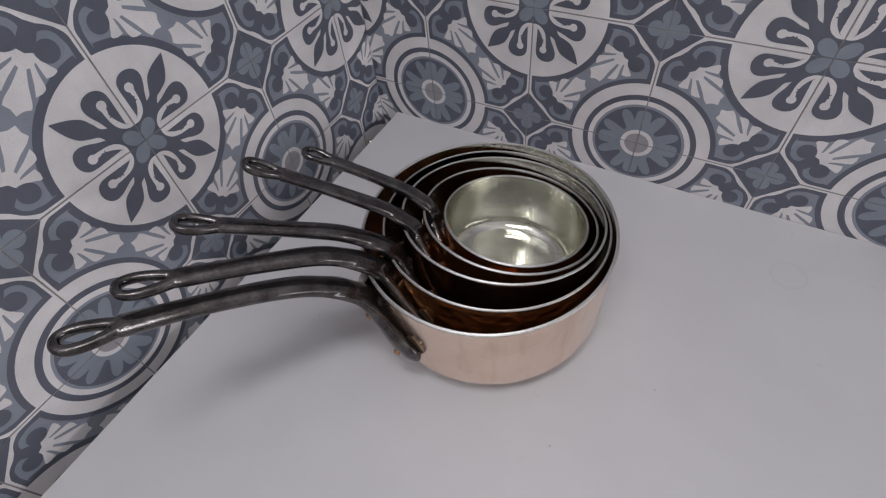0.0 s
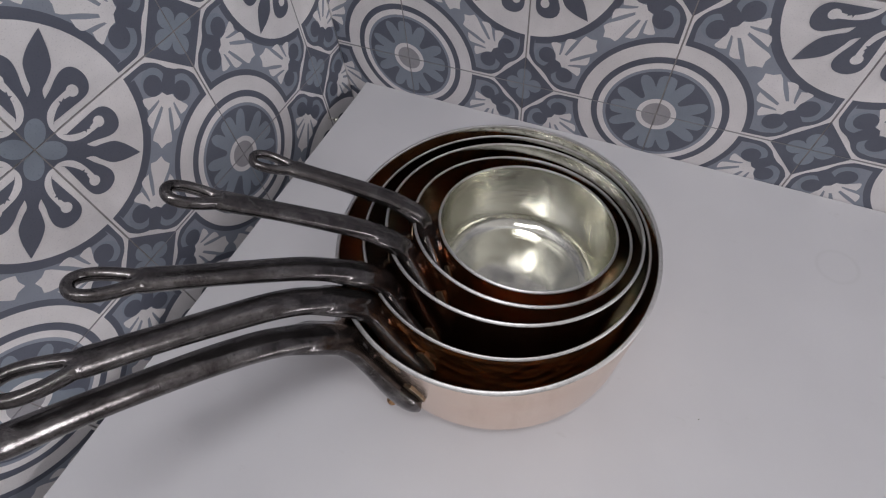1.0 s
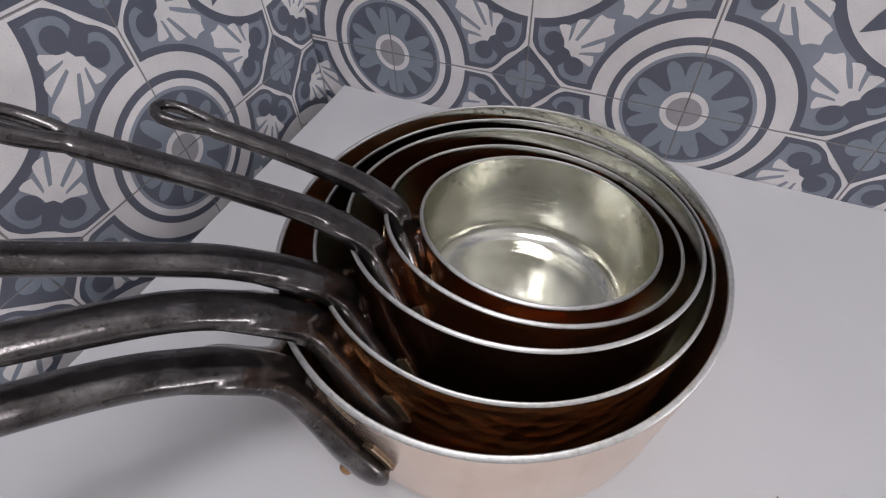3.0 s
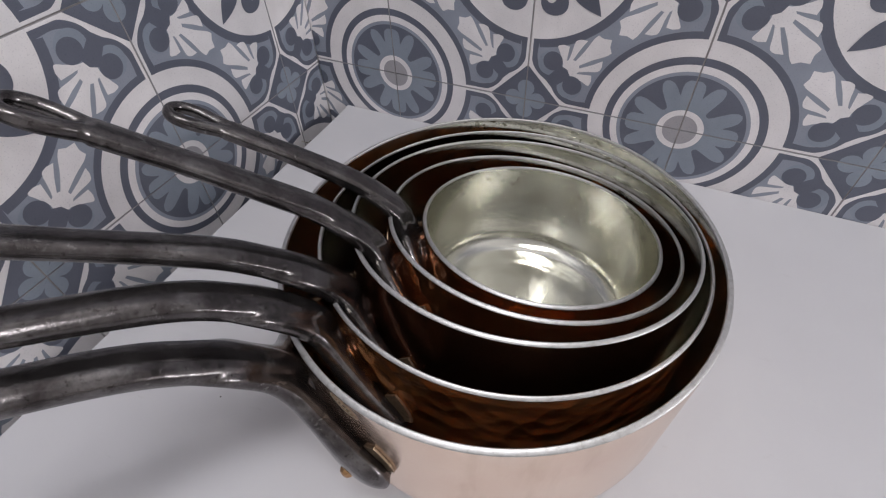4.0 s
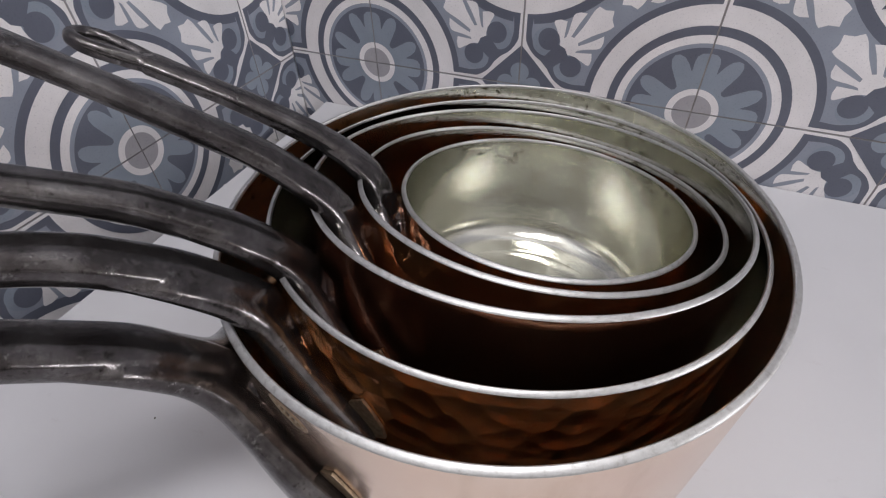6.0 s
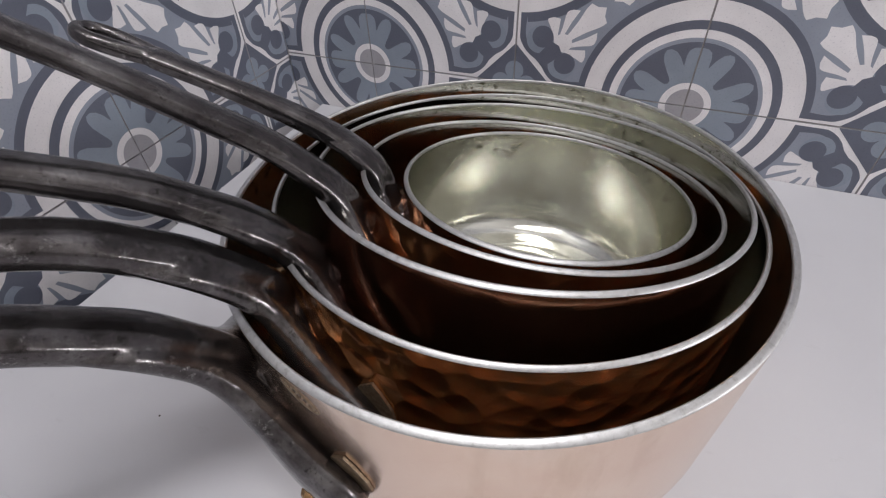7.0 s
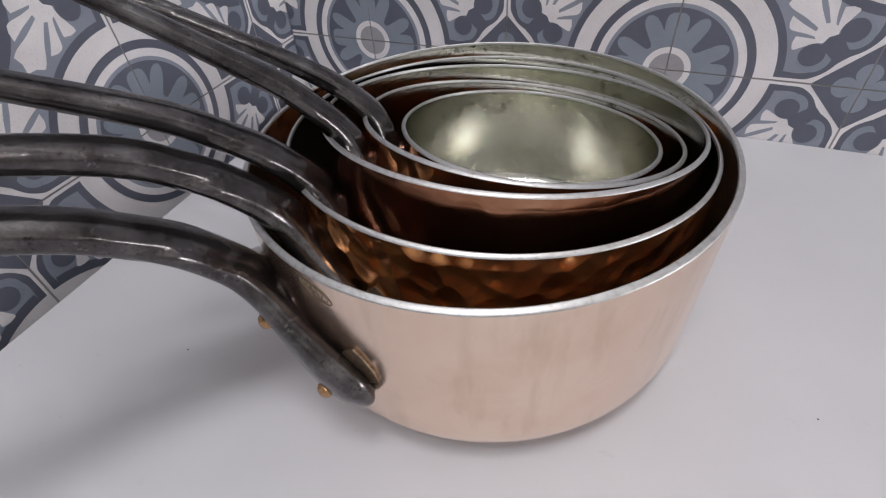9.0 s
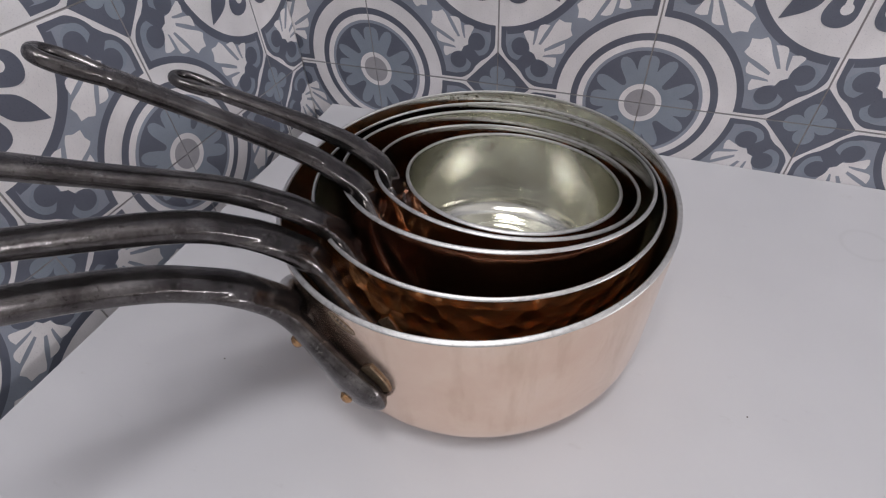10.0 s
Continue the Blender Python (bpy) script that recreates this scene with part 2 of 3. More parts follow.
# ---- the worktop: a sheet that turns up a little where it meets the wall ----
def worktop_mesh():
    lo_x, hi_x, front, t = -0.50 * U, 2.595, -0.66, 0.028
    prof = [(front, 0.0)] + [(-0.19 * U + 0.19 * U * k / 8, 0.010 * U * (k / 8) ** 2) for k in range(9)]
    prof = [(front, -0.003), (front + 0.001, -0.001), (front + 0.003, 0.0)] + prof[1:]
    prof[-1] = (-0.0008, prof[-1][1])
    under = [(-0.0008, -t), (front, -t)]
    ring = prof + under
    verts, faces = [], []
    for x, inset in ((lo_x, 0.0012), (lo_x + 0.0012, 0.0), (hi_x, 0.0)):
        for k, (y, z) in enumerate(ring):
            verts.append((x, y, TOP + z - (inset if k < len(prof) else -inset)))
    n = len(ring)
    for s in range(2):
        for k in range(n):
            a, b = s * n + k, s * n + (k + 1) % n
            faces.append((a, b, b + n, a + n))
    faces += [tuple(range(n - 1, -1, -1)), tuple(range(2 * n, 3 * n))]
    return mesh_of("worktop", verts, faces, [WORKTOP], smooth=False)


counter = tagged(new("worktop"), "smooth white worktop in the tiled kitchen corner", "worktop")
part("slab", worktop_mesh(), counter)
for x in (0.05, 2.5):
    part("side_panel", box_mesh("side_panel", (x, -0.6, 0.0), (x + 0.03, -0.02, TOP - 0.0285), PLASTER), counter)


# ---- saucepans ----
def lathe(name, prof, mat, seg=128):
    verts, faces = [], []
    for k in range(seg):
        a = 2 * math.pi * k / seg
        verts += [(r * math.cos(a), r * math.sin(a), z) for r, z in prof]
    n = len(prof)
    for k in range(seg):
        for j in range(n - 1):
            a, b = k * n + j, ((k + 1) % seg) * n + j
            faces.append((a, b, b + 1, a + 1))
    return mesh_of(name, verts, faces, [mat])


def smooth_path(points, steps):
    """Catmull-Rom through points of any dimension."""
    p = [np.array(q, float) for q in points]
    p = [2 * p[0] - p[1]] + p + [2 * p[-1] - p[-2]]
    out = []
    for k in range(1, len(p) - 2):
        for s in range(steps):
            t = s / steps
            a, b, c, d = p[k - 1], p[k], p[k + 1], p[k + 2]
            out.append(0.5 * (2 * b + (c - a) * t + (2 * a - 5 * b + 4 * c - d) * t * t + (3 * b - a - 3 * c + d) * t ** 3))
    out.append(p[-2])
    return out


def section(w, t, count=20, power=2.6):
    out = []
    for k in range(count):
        a = 2 * math.pi * k / count
        c, s = math.cos(a), math.sin(a)
        out.append((math.copysign(abs(c) ** (2 / power), c) * w / 2, math.copysign(abs(s) ** (2 / power), s) * t / 2))
    return out


def bar_section(w, t):
    """A nearly flat top with a worn arris at each side, and a narrower rounded underside."""
    top = [(w / 2 * u, 0.18 * t + 0.32 * t * (1 - abs(u) ** 3.0)) for u in (1.0, 0.97, 0.9, 0.75, 0.5, 0.25, 0.0, -0.25, -0.5, -0.75, -0.9, -0.97, -1.0)]
    left = [(-0.500 * w, 0.08 * t), (-0.48 * w, -0.12 * t), (-0.43 * w, -0.32 * t), (-0.36 * w, -0.44 * t), (-0.26 * w, -0.49 * t)]
    return top + left + [(0.0, -0.50 * t)] + [(-a, b) for a, b in left[::-1]]


def tube(centres, axes, sections, closed=False):
    """Sweeps sections along centres; axes gives the two directions of each section's plane."""
    verts, faces = [], []
    n = len(sections[0])
    for c, (e, f), sec in zip(centres, axes, sections):
        verts += [tuple(np.array(c) + a * np.array(e) + b * np.array(f)) for a, b in sec]
    m = len(centres)
    for i in range(m if closed else m - 1):
        for k in range(n):
            a, b = i * n + k, i * n + (k + 1) % n
            c, d = ((i + 1) % m) * n + k, ((i + 1) % m) * n + (k + 1) % n
            faces.append((a, b, d, c))
    if not closed:
        faces += [tuple(range(n - 1, -1, -1)), tuple(range((m - 1) * n, m * n))]
    return verts, faces


def join(name, pieces, mat):
    verts, faces = [], []
    for v, f in pieces:
        o = len(verts)
        verts += v
        faces += [tuple(i + o for i in q) for q in f]
    me = mesh_of(name, [Vector(v) * U for v in verts], faces, [mat])
    bm = bmesh.new()
    bm.from_mesh(me)
    bmesh.ops.recalc_face_normals(bm, faces=bm.faces)
    bm.to_mesh(me)
    bm.free()
    return me


def handle_mesh(R, h, line, eye, lean, foot):
    """Forged bar: two arms rise from the wall below the rim, join into a bar that arches out along line and ends in a drop-shaped eye."""
    L = line[-1][0] + eye
    k, kw = L / 1.44, (L / 1.44) ** 0.55
    b0 = foot
    ctrl = [(0.024, b0 - 0.115 * k), (0.036, b0 - 0.07 * k), (0.056, b0 - 0.01 * k)] + line
    path = smooth_path([(R + a, h + b) for a, b in ctrl], 8)
    m = len(path)
    centres, axes, secs = [], [], []
    for i, p in enumerate(path):
        t = path[min(i + 1, m - 1)] - path[max(i - 1, 0)]
        t = t / np.linalg.norm(t)
        far = max(0.0, (p[0] - R) / L)
        w = (0.154 - 0.030 * min(1.0, far / 0.60) ** 0.8 + 0.05 * max(0.0, far - 0.65)) * kw
        th = (0.102 - 0.034 * min(1.0, far / 0.6)) * kw
        centres.append((p[0], 0.0, p[1]))
        axes.append(((0, 1, 0), (-t[1], 0, t[0])))
        thin = 0.45 + 0.55 * min(1.0, i / 14.0)
        secs.append(bar_section(w * (0.45 + 0.55 * min(1.0, i / 30.0)), th * thin))
    bar = tube(centres, axes, secs)
    # the eye: the bar forks and closes round a drop-shaped hole
    end, t = path[-1], path[-1] - path[-3]
    t = t / np.linalg.norm(t)
    t = t + np.array([0.03, -0.02])
    t = t / np.linalg.norm(t)
    ln, half = eye * 1.16 - 0.02, 0.078 * kw
    up = np.array([-t[1], 0, t[0]])
    turns = 56
    loop = []
    for i in range(turns):
        a = 2 * math.pi * i / turns
        s = 0.5 - 0.5 * math.cos(a)
        wide = math.copysign(abs(math.sin(a)) ** 0.9, math.sin(a)) * (0.30 + 0.75 * s) * half
        loop.append(np.array([end[0] + t[0] * ln * (s - 0.10), wide, end[1] + t[1] * ln * (s - 0.10)]))
    caxes, csecs = [], []
    for i in range(turns):
        d = loop[(i + 1) % turns] - loop[i - 1]
        d = d / np.linalg.norm(d)
        s = 0.5 - 0.5 * math.cos(2 * math.pi * i / turns)
        caxes.append((tuple(np.cross(up, d)), tuple(up)))
        csecs.append(section((0.062 - 0.010 * s) * kw, (0.062 - 0.006 * s) * kw, 14, 2.3))
    ring = tube([tuple(p) for p in loop], caxes, csecs, closed=True)
    web = tube([(end[0] + t[0] * ln * q, 0.0, end[1] + t[1] * ln * q) for q in (-0.12, -0.02, 0.06, 0.12, 0.17)], [((0, 1, 0), tuple(up))] * 5,
               [section(w * kw, th * kw) for w, th in ((0.124, 0.064), (0.128, 0.062), (0.124, 0.056), (0.096, 0.046), (0.04, 0.02))])
    # the foot: the bar spreads into two thick rounded arms that follow the wall
    lead = [(path[i][0] - R, path[i][1] - h) for i in (48, 40, 33)]
    arm = [(a, q * kw, b - low * kw, w * kw, th * kw) for (a, b), q, low, w, th in zip(lead, (0.020, 0.026, 0.036), (0.016, 0.017, 0.014), (0.050, 0.084, 0.104), (0.020, 0.046, 0.066))]
    a1, b1 = line[0]
    arm += [(a1 + 0.012, 0.040 * kw, b1 - 0.010, 0.108 * kw, 0.078 * kw)]
    arm += [(rho, ac * k, b0 + dz * k, w * kw, th * kw) for rho, ac, dz, w, th in (
        (0.078, 0.062, -0.030, 0.120, 0.084), (0.058, 0.106, -0.105, 0.142, 0.088), (0.047, 0.166, -0.175, 0.166, 0.094),
        (0.042, 0.238, -0.242, 0.190, 0.100), (0.039, 0.305, -0.298, 0.196, 0.100), (0.035, 0.360, -0.336, 0.172, 0.088), (0.029, 0.396, -0.358, 0.106, 0.060), (0.024, 0.410, -0.366, 0.040, 0.028))]
    feet = []
    for mirror in (1, -1):
        pts = smooth_path([(rho, mirror * ac, z, w, th) for rho, ac, z, w, th in arm], 5)
        where = []
        for rho, ac, z, w, th in pts:
            a = ac / (R + 0.04)
            rw = R + rho + lean * min(0.0, z) / h
            where.append(np.array([rw * math.cos(a), rw * math.sin(a), h + z]))
        axes, secs = [], []
        for n, p in enumerate(where):
            d = where[min(n + 1, len(where) - 1)] - where[max(n - 1, 0)]
            d = d / np.linalg.norm(d)
            rad = np.array([p[0], p[1], 0.0]) / math.hypot(p[0], p[1])
            inward = min(1.0, max(0.0, -(d @ rad)))
            f = np.array([0.0, 0.0, inward]) - rad * math.sqrt(1 - inward * inward)
            f = f - d * (f @ d)
            f = f / np.linalg.norm(f)
            axes.append((tuple(np.cross(d, f)), tuple(f)))
            secs.append(section(pts[n][3], pts[n][4], 24, 2.2))
        feet.append(tube([tuple(p) for p in where], axes, secs))

    def plate(lo, hi, spread, thick):
        """A thin curved flange against the wall, from height lo to hi below the foot's root; spread gives its half width at both ends."""
        rows_n, cols = 7, 15
        pv, pf = [], []
        for side in (-0.004, thick):
            for i in range(rows_n):
                for j in range(cols):
                    v, u = i / (rows_n - 1), -1 + 2 * j / (cols - 1)
                    z = b0 + (hi + (lo - hi) * v - 0.05 * u * u) * k
                    a = u * (spread[0] + (spread[1] - spread[0]) * v) * k / (R + 0.02)
                    rw = R + side + lean * min(0.0, z) / h
                    pv.append((rw * math.cos(a), rw * math.sin(a), h + z))
        g = rows_n * cols
        for i in range(rows_n - 1):
            for j in range(cols - 1):
                a = i * cols + j
                pf.extend([(a, a + cols, a + cols + 1, a + 1), (g + a, g + a + 1, g + a + cols + 1, g + a + cols)])
        edge = [j for j in range(cols)] + [i * cols + cols - 1 for i in range(1, rows_n)] + [(rows_n - 1) * cols + j for j in range(cols - 2, -1, -1)] + [i * cols for i in range(rows_n - 2, 0, -1)]
        for e, b in zip(edge, edge[1:] + edge[:1]):
            pf.append((e, b, g + b, g + e))
        return pv, pf

    return join("handle", [bar, ring, web, *feet, plate(-0.27, -0.06, (0.06, 0.14), 0.030 * kw), plate(-0.28, -0.12, (0.14, 0.41), 0.012 * kw)], IRON), k, kw


def rivet_mesh(kw):
    prof = [(0.020, -0.06), (0.021, 0.012), (0.025, 0.016), (0.024, 0.028), (0.016, 0.038), (0.006, 0.041), (0.0005, 0.0415)]
    verts, faces, seg = [], [], 8
    for i in range(seg):
        a = 2 * math.pi * i / seg
        verts += [(r * kw * math.cos(a) * U, r * kw * math.sin(a) * U, z * kw * U) for r, z in prof]
    n = len(prof)
    for i in range(seg):
        for j in range(n - 1):
            a, b = i * n + j, ((i + 1) % seg) * n + j
            faces.append((a, b, b + 1, a + 1))
    return mesh_of("rivet", verts, faces, [RIVET], smooth=False)


def backing_mesh(R, h, lean, foot, k, mirror):
    """A small slip of sheet copper that shows beside the end of an arm."""
    shape = [(0.352, -0.150), (0.376, -0.176), (0.408, -0.232), (0.416, -0.280), (0.37, -0.31), (0.30, -0.25), (0.30, -0.200)]
    verts = []
    for lift in (0.001, 0.009):
        for arc_len, dz in shape:
            z = foot + dz * k
            r = R + lean * z / h + lift
            a = mirror * arc_len * k / R
            verts.append((r * math.cos(a) * U, r * math.sin(a) * U, (h + z) * U))
    n = len(shape)
    faces = [tuple(range(n)), tuple(range(2 * n - 1, n - 1, -1))] + [(i, (i + 1) % n, n + (i + 1) % n, n + i) for i in range(n)]
    return mesh_of("backing_plate", verts, faces, [TARNISH], smooth=False)


def saucepan(cx, cy, rim_z, slope, R, h, azimuth, foot, line, eye, label, copper_mat, tin):
    """A straight-sided pan. Rim centre, slope of the rim's plane in x and y, radius and height in tiles."""
    up = Vector((-slope[0], -slope[1], 1)).normalized()
    out = Vector((math.cos(radians(azimuth)), math.sin(radians(azimuth)), 0))
    out = (out - up * out.dot(up)).normalized()
    side = up.cross(out)
    base = W(cx, cy, rim_z) - up * h * U
    turn = Matrix((out, side, up)).transposed().to_4x4()
    pan = tagged(new("saucepan"), label, "saucepan", "nested saucepans")
    pan.matrix_world = Matrix.Translation(base) @ turn
    t, f = (0.021 if R > 0.8 else 0.0145), 0.21 * (R / 0.833)
    lean = 0.014 * h / 0.82

    def wall(z):
        return -lean * (1 - z / h)

    outer = [(0.0005, 0.0)] + [(R + wall(f) - f + f * math.sin(a), f - f * math.cos(a)) for a in np.linspace(0.0, math.pi / 2, 12)]
    outer += [(R + wall(h * s), h * s) for s in (0.4, 0.6, 0.8, 0.95)] + [(R, h - 0.011)]
    part("body", lathe("body", [(r * U, z * U) for r, z in outer], copper_mat), pan, "polished copper outside")
    rim = [(R, h - 0.011), (R - 0.0008, h - 0.0090), (R - 0.003, h - 0.0068), (R - t + 0.005, h - 0.0012), (R - t + 0.002, h - 0.0008), (R - t, h - 0.004), (R - t, h - 0.012)]
    part("rim", lathe("rim", [(r * U, z * U) for r, z in rim], RIM), pan, "bright bare metal edge")
    fi = f * 0.8
    ri = R - t
    inner = [(ri, h - 0.012)] + [(ri + wall(h * s), h * s) for s in (0.9, 0.7, 0.5, 0.35)]
    inner += [(ri + wall(t + fi) - fi + fi * math.cos(a), t + fi - fi * math.sin(a)) for a in np.linspace(0.0, math.pi / 2, 12)]
    g = ri + wall(t + fi) - fi
    inner += [(g * 0.97, t), (g * 0.93, t - 0.004), (g * 0.89, t), (g * 0.5, t), (g * 0.2, t + 0.001), (0.0005, t + 0.001)]
    part("lining", lathe("lining", [(r * U, z * U) for r, z in inner], tin), pan, "wiped tin lining with dull streaks")
    me, k, kw = handle_mesh(R, h, line, eye, lean, foot)
    bar = part("handle", me, pan, "dark cast-iron handle ending in a hanging eye")
    fuse = bar.modifiers.new("fuse", "REMESH")
    fuse.mode, fuse.voxel_size, fuse.use_smooth_shade = "VOXEL", 0.0004, True
    ease = bar.modifiers.new("ease", "SMOOTH")
    ease.factor, ease.iterations = 0.5, 22
    rv = rivet_mesh(0.7 + 0.45 * kw)
    for arc_len, dz, lift in ((0.0, -0.233, 0.064), (0.268, -0.340, 0.056), (-0.268, -0.340, 0.056)):
        z = foot + dz * k
        a = arc_len * k / (R + 0.03)
        d = Vector((math.cos(a), math.sin(a), 0))
        ob = part("rivet", rv, bar, "copper rivet head")
        ob.matrix_local = Matrix.Translation(d * (R + lift * kw + lean * z / h) * U + Vector((0, 0, (h + z) * U))) @ d.to_track_quat("Z", "Y").to_matrix().to_4x4()
    for mirror in (1, -1):
        part("backing_plate", backing_mesh(R, h, lean, foot, k, mirror), bar, "thin copper packing plate behind the handle")
    return pan


def stamp_mesh(R, h, lean):
    """A small oval punched mark: two rings and short strokes, pressed into the wall."""
    def at(arc_len, z, lift):
        r = R + lean * z / h + lift
        return (r * math.cos(arc_len / R) * U, r * math.sin(arc_len / R) * U, (h + z) * U)

    verts, faces = [], []

    def stroke(points, wide):
        pts = [np.array(p) for p in points]
        o = len(verts)
        for i, p in enumerate(pts):
            d = pts[min(i + 1, len(pts) - 1)] - pts[max(i - 1, 0)]
            d = d / np.linalg.norm(d)
            n = np.array([-d[1], d[0]]) * wide / 2
            for q, lift in ((p + n, 0.0004), (p + n * 0.5, 0.0016), (p - n * 0.5, 0.0016), (p - n, 0.0004)):
                verts.append(at(q[0], q[1], lift))
        for i in range(len(pts) - 1):
            faces.extend((o + i * 4 + j, o + i * 4 + j + 1, o + i * 4 + j + 5, o + i * 4 + j + 4) for j in range(3))

    cx, cz, tilt = 0.270, -0.063, radians(-24)
    ct, st = math.cos(tilt), math.sin(tilt)
    for a, b, wide in ((0.058, 0.027, 0.006), (0.046, 0.018, 0.004)):
        loop = [2 * math.pi * i / 40 for i in range(41)]
        stroke([(cx + a * math.cos(q) * ct - b * math.sin(q) * st, cz + a * math.cos(q) * st + b * math.sin(q) * ct) for q in loop], wide)
    for x in (-0.026, -0.010, 0.008, 0.025):
        stroke([(cx + x * ct - y * st, cz + x * st + y * ct) for y in (-0.009, 0.009)], 0.006)
    return mesh_of("stamp", verts, faces, [TARNISH])


PANS = [
    (1.405, -1.704, 0.443, (0.012, -0.005), 0.833, 0.818, -122.3, -0.11,
     [(0.106, -0.045), (0.184, 0.056), (0.270, 0.132), (0.370, 0.210), (0.50, 0.281), (0.66, 0.348), (0.90, 0.432), (1.18, 0.512)], 0.27,
     "largest copper saucepan, pale polished outside, standing on the worktop", COPPER_SMOOTH, TIN_WORN),
    (1.438, -1.637, 0.439, (-0.006, -0.081), 0.744, 0.765, -125.0, -0.055,
     [(0.112, 0.002), (0.196, 0.088), (0.282, 0.154), (0.370, 0.212), (0.50, 0.265), (0.77, 0.342), (1.08, 0.420)], 0.27,
     "hammered copper saucepan nested in the largest one", COPPER, TIN_DULL),
    (1.467, -1.582, 0.470, (-0.002, -0.183), 0.668, 0.690, -129.5, -0.125,
     [(0.110, -0.075), (0.192, -0.002), (0.290, 0.062), (0.390, 0.122), (0.50, 0.170), (0.70, 0.246), (0.98, 0.350)], 0.23,
     "copper saucepan tilted inside two larger ones", COPPER_DARK, TIN_DULL),
    (1.502, -1.537, 0.414, (-0.042, -0.232), 0.583, 0.590, -135.8, -0.03,
     [(0.106, 0.022), (0.182, 0.086), (0.270, 0.150), (0.420, 0.234), (0.59, 0.326), (0.82, 0.444)], 0.200,
     "small copper saucepan nested in the middle one", COPPER_RED, TIN_DULL),
    (1.524, -1.493, 0.359, (-0.034, -0.190), 0.490, 0.485, -152.7, -0.03,
     [(0.092, 0.038), (0.150, 0.092), (0.220, 0.140), (0.310, 0.188), (0.48, 0.263), (0.703, 0.351)], 0.200,
     "smallest copper saucepan, empty, with bright tin inside", COPPER_RED, TIN),
]
for spec in PANS:
    pan = saucepan(*spec)
    if spec is PANS[0]:
        part("stamp", stamp_mesh(spec[4], spec[5], 0.014 * spec[5] / 0.82), pan, "small oval punched mark")


# ---- small things on and behind the worktop ----
def crumb(x, y, size, seed):
    rng = random.Random(seed)
    bm = bmesh.new()
    bmesh.ops.create_icosphere(bm, subdivisions=1, radius=size / 2)
    for v in bm.verts:
        v.co *= rng.uniform(0.7, 1.25)
        v.co.z *= 0.6
    low = min(v.co.z for v in bm.verts)
    me = bpy.data.meshes.new("crumb")
    bm.to_mesh(me)
    bm.free()
    me.materials.append(SOOT)
    ob = tagged(new("crumb", me), "tiny dark crumb on the white worktop", "crumb", "crumbs")
    ob.location = W(x, y, ZT) - Vector((0, 0, low))


for n, (x, y, size) in enumerate(((0.32, -2.46, 0.0011), (2.73, -1.92, 0.0010), (2.25, -2.575, 0.0010))):
    crumb(x, y, size, n)


def screw(x, y, z):
    """A round-headed screw driven into the side wall; its axis points along x."""
    r = 0.028 * U
    prof = [(0.0006, 0.0), (0.0006, 0.085 * U), (r, 0.085 * U), (r, 0.095 * U), (r * 0.8, 0.108 * U), (r * 0.4, 0.115 * U), (0.0002, 0.117 * U)]
    ob = tagged(new("screw", lathe("screw", prof, BRASS, 20)), "small brass screw in the tiled wall beside the worktop", "screw")
    ob.matrix_world = Matrix.Translation(W(x, y, z)) @ Euler((0, radians(90), 0)).to_matrix().to_4x4()


screw(WALL_X, -0.421, -0.514)


# ---- lamps ----
def round_lamp(name, m, size, depth, label, group=""):
    """A flush lamp that faces down its own -z, with its back at depth behind the glass."""
    ob = tagged(new(name), label, "lamp", group)
    ob.matrix_world = m
    r = size / 2
    part("housing", lathe("housing", [(0.0005, depth), (r + 0.02, depth), (r + 0.02, 0.0), (r + 0.004, -0.004), (r + 0.002, 0.0)], PLASTER, 48), ob)
    part("diffuser", lathe("diffuser", [(r + 0.002, 0.002), (0.0005, 0.002)], LAMP_GLASS, 48), ob)


for at, size, watts in LAMPS:
    round_lamp("ceiling_lamp", Matrix.Translation(at), size, ZC - at[2], "round flush ceiling lamp with white glass", "ceiling lamps")
# housing and glass for the added fill lamp, out of view
round_lamp("fill_lamp", Matrix.Translation(FILL_LAMP[0]) @ Euler((0, radians(90), 0)).to_matrix().to_4x4(), FILL_LAMP[1], X1 - FILL_LAMP[0][0], "unseen round fill lamp added to brighten the side wall")


# ---- wall tiles: the printed pattern is laid on the face of each tile ----
def polar(c, prof_fn, count=96):
    return [(c[0] + prof_fn(2 * math.pi * k / count) * math.cos(2 * math.pi * k / count), c[1] + prof_fn(2 * math.pi * k / count) * math.sin(2 * math.pi * k / count)) for k in range(count)]


def disc(c, r, count=72):
    return polar(c, lambda a: r, count)


def arc(c, r, a0, a1, count=18):
    return [(c[0] + r * math.cos(radians(a0 + (a1 - a0) * k / count)), c[1] + r * math.sin(radians(a0 + (a1 - a0) * k / count))) for k in range(count + 1)]


def clip(poly, rect):
    """Cuts a polygon to the rectangle u0, v0, u1, v1."""
    for axis, lim, sign in ((0, rect[0], 1), (0, rect[2], -1), (1, rect[1], 1), (1, rect[3], -1)):
        out = []
        for p, q in zip(poly, poly[1:] + poly[:1]):
            a, b = (p[axis] - lim) * sign, (q[axis] - lim) * sign
            if a >= 0:
                out.append(p)
            if a * b < 0:
                s = a / (a - b)
                out.append((p[0] + (q[0] - p[0]) * s, p[1] + (q[1] - p[1]) * s))
        poly = out
        if not poly:
            return []
    clean = [p for p, q in zip(poly, poly[-1:] + poly[:-1]) if abs(p[0] - q[0]) + abs(p[1] - q[1]) > 1e-5]
    return clean if len(clean) > 2 else []


R2 = math.sqrt(0.5)


def by_corner(d, w):
    """From the distance d along the half-diagonal at the corner (1, 0) and w to its side."""
    return (1 - (d - w) * R2, (d + w) * R2)


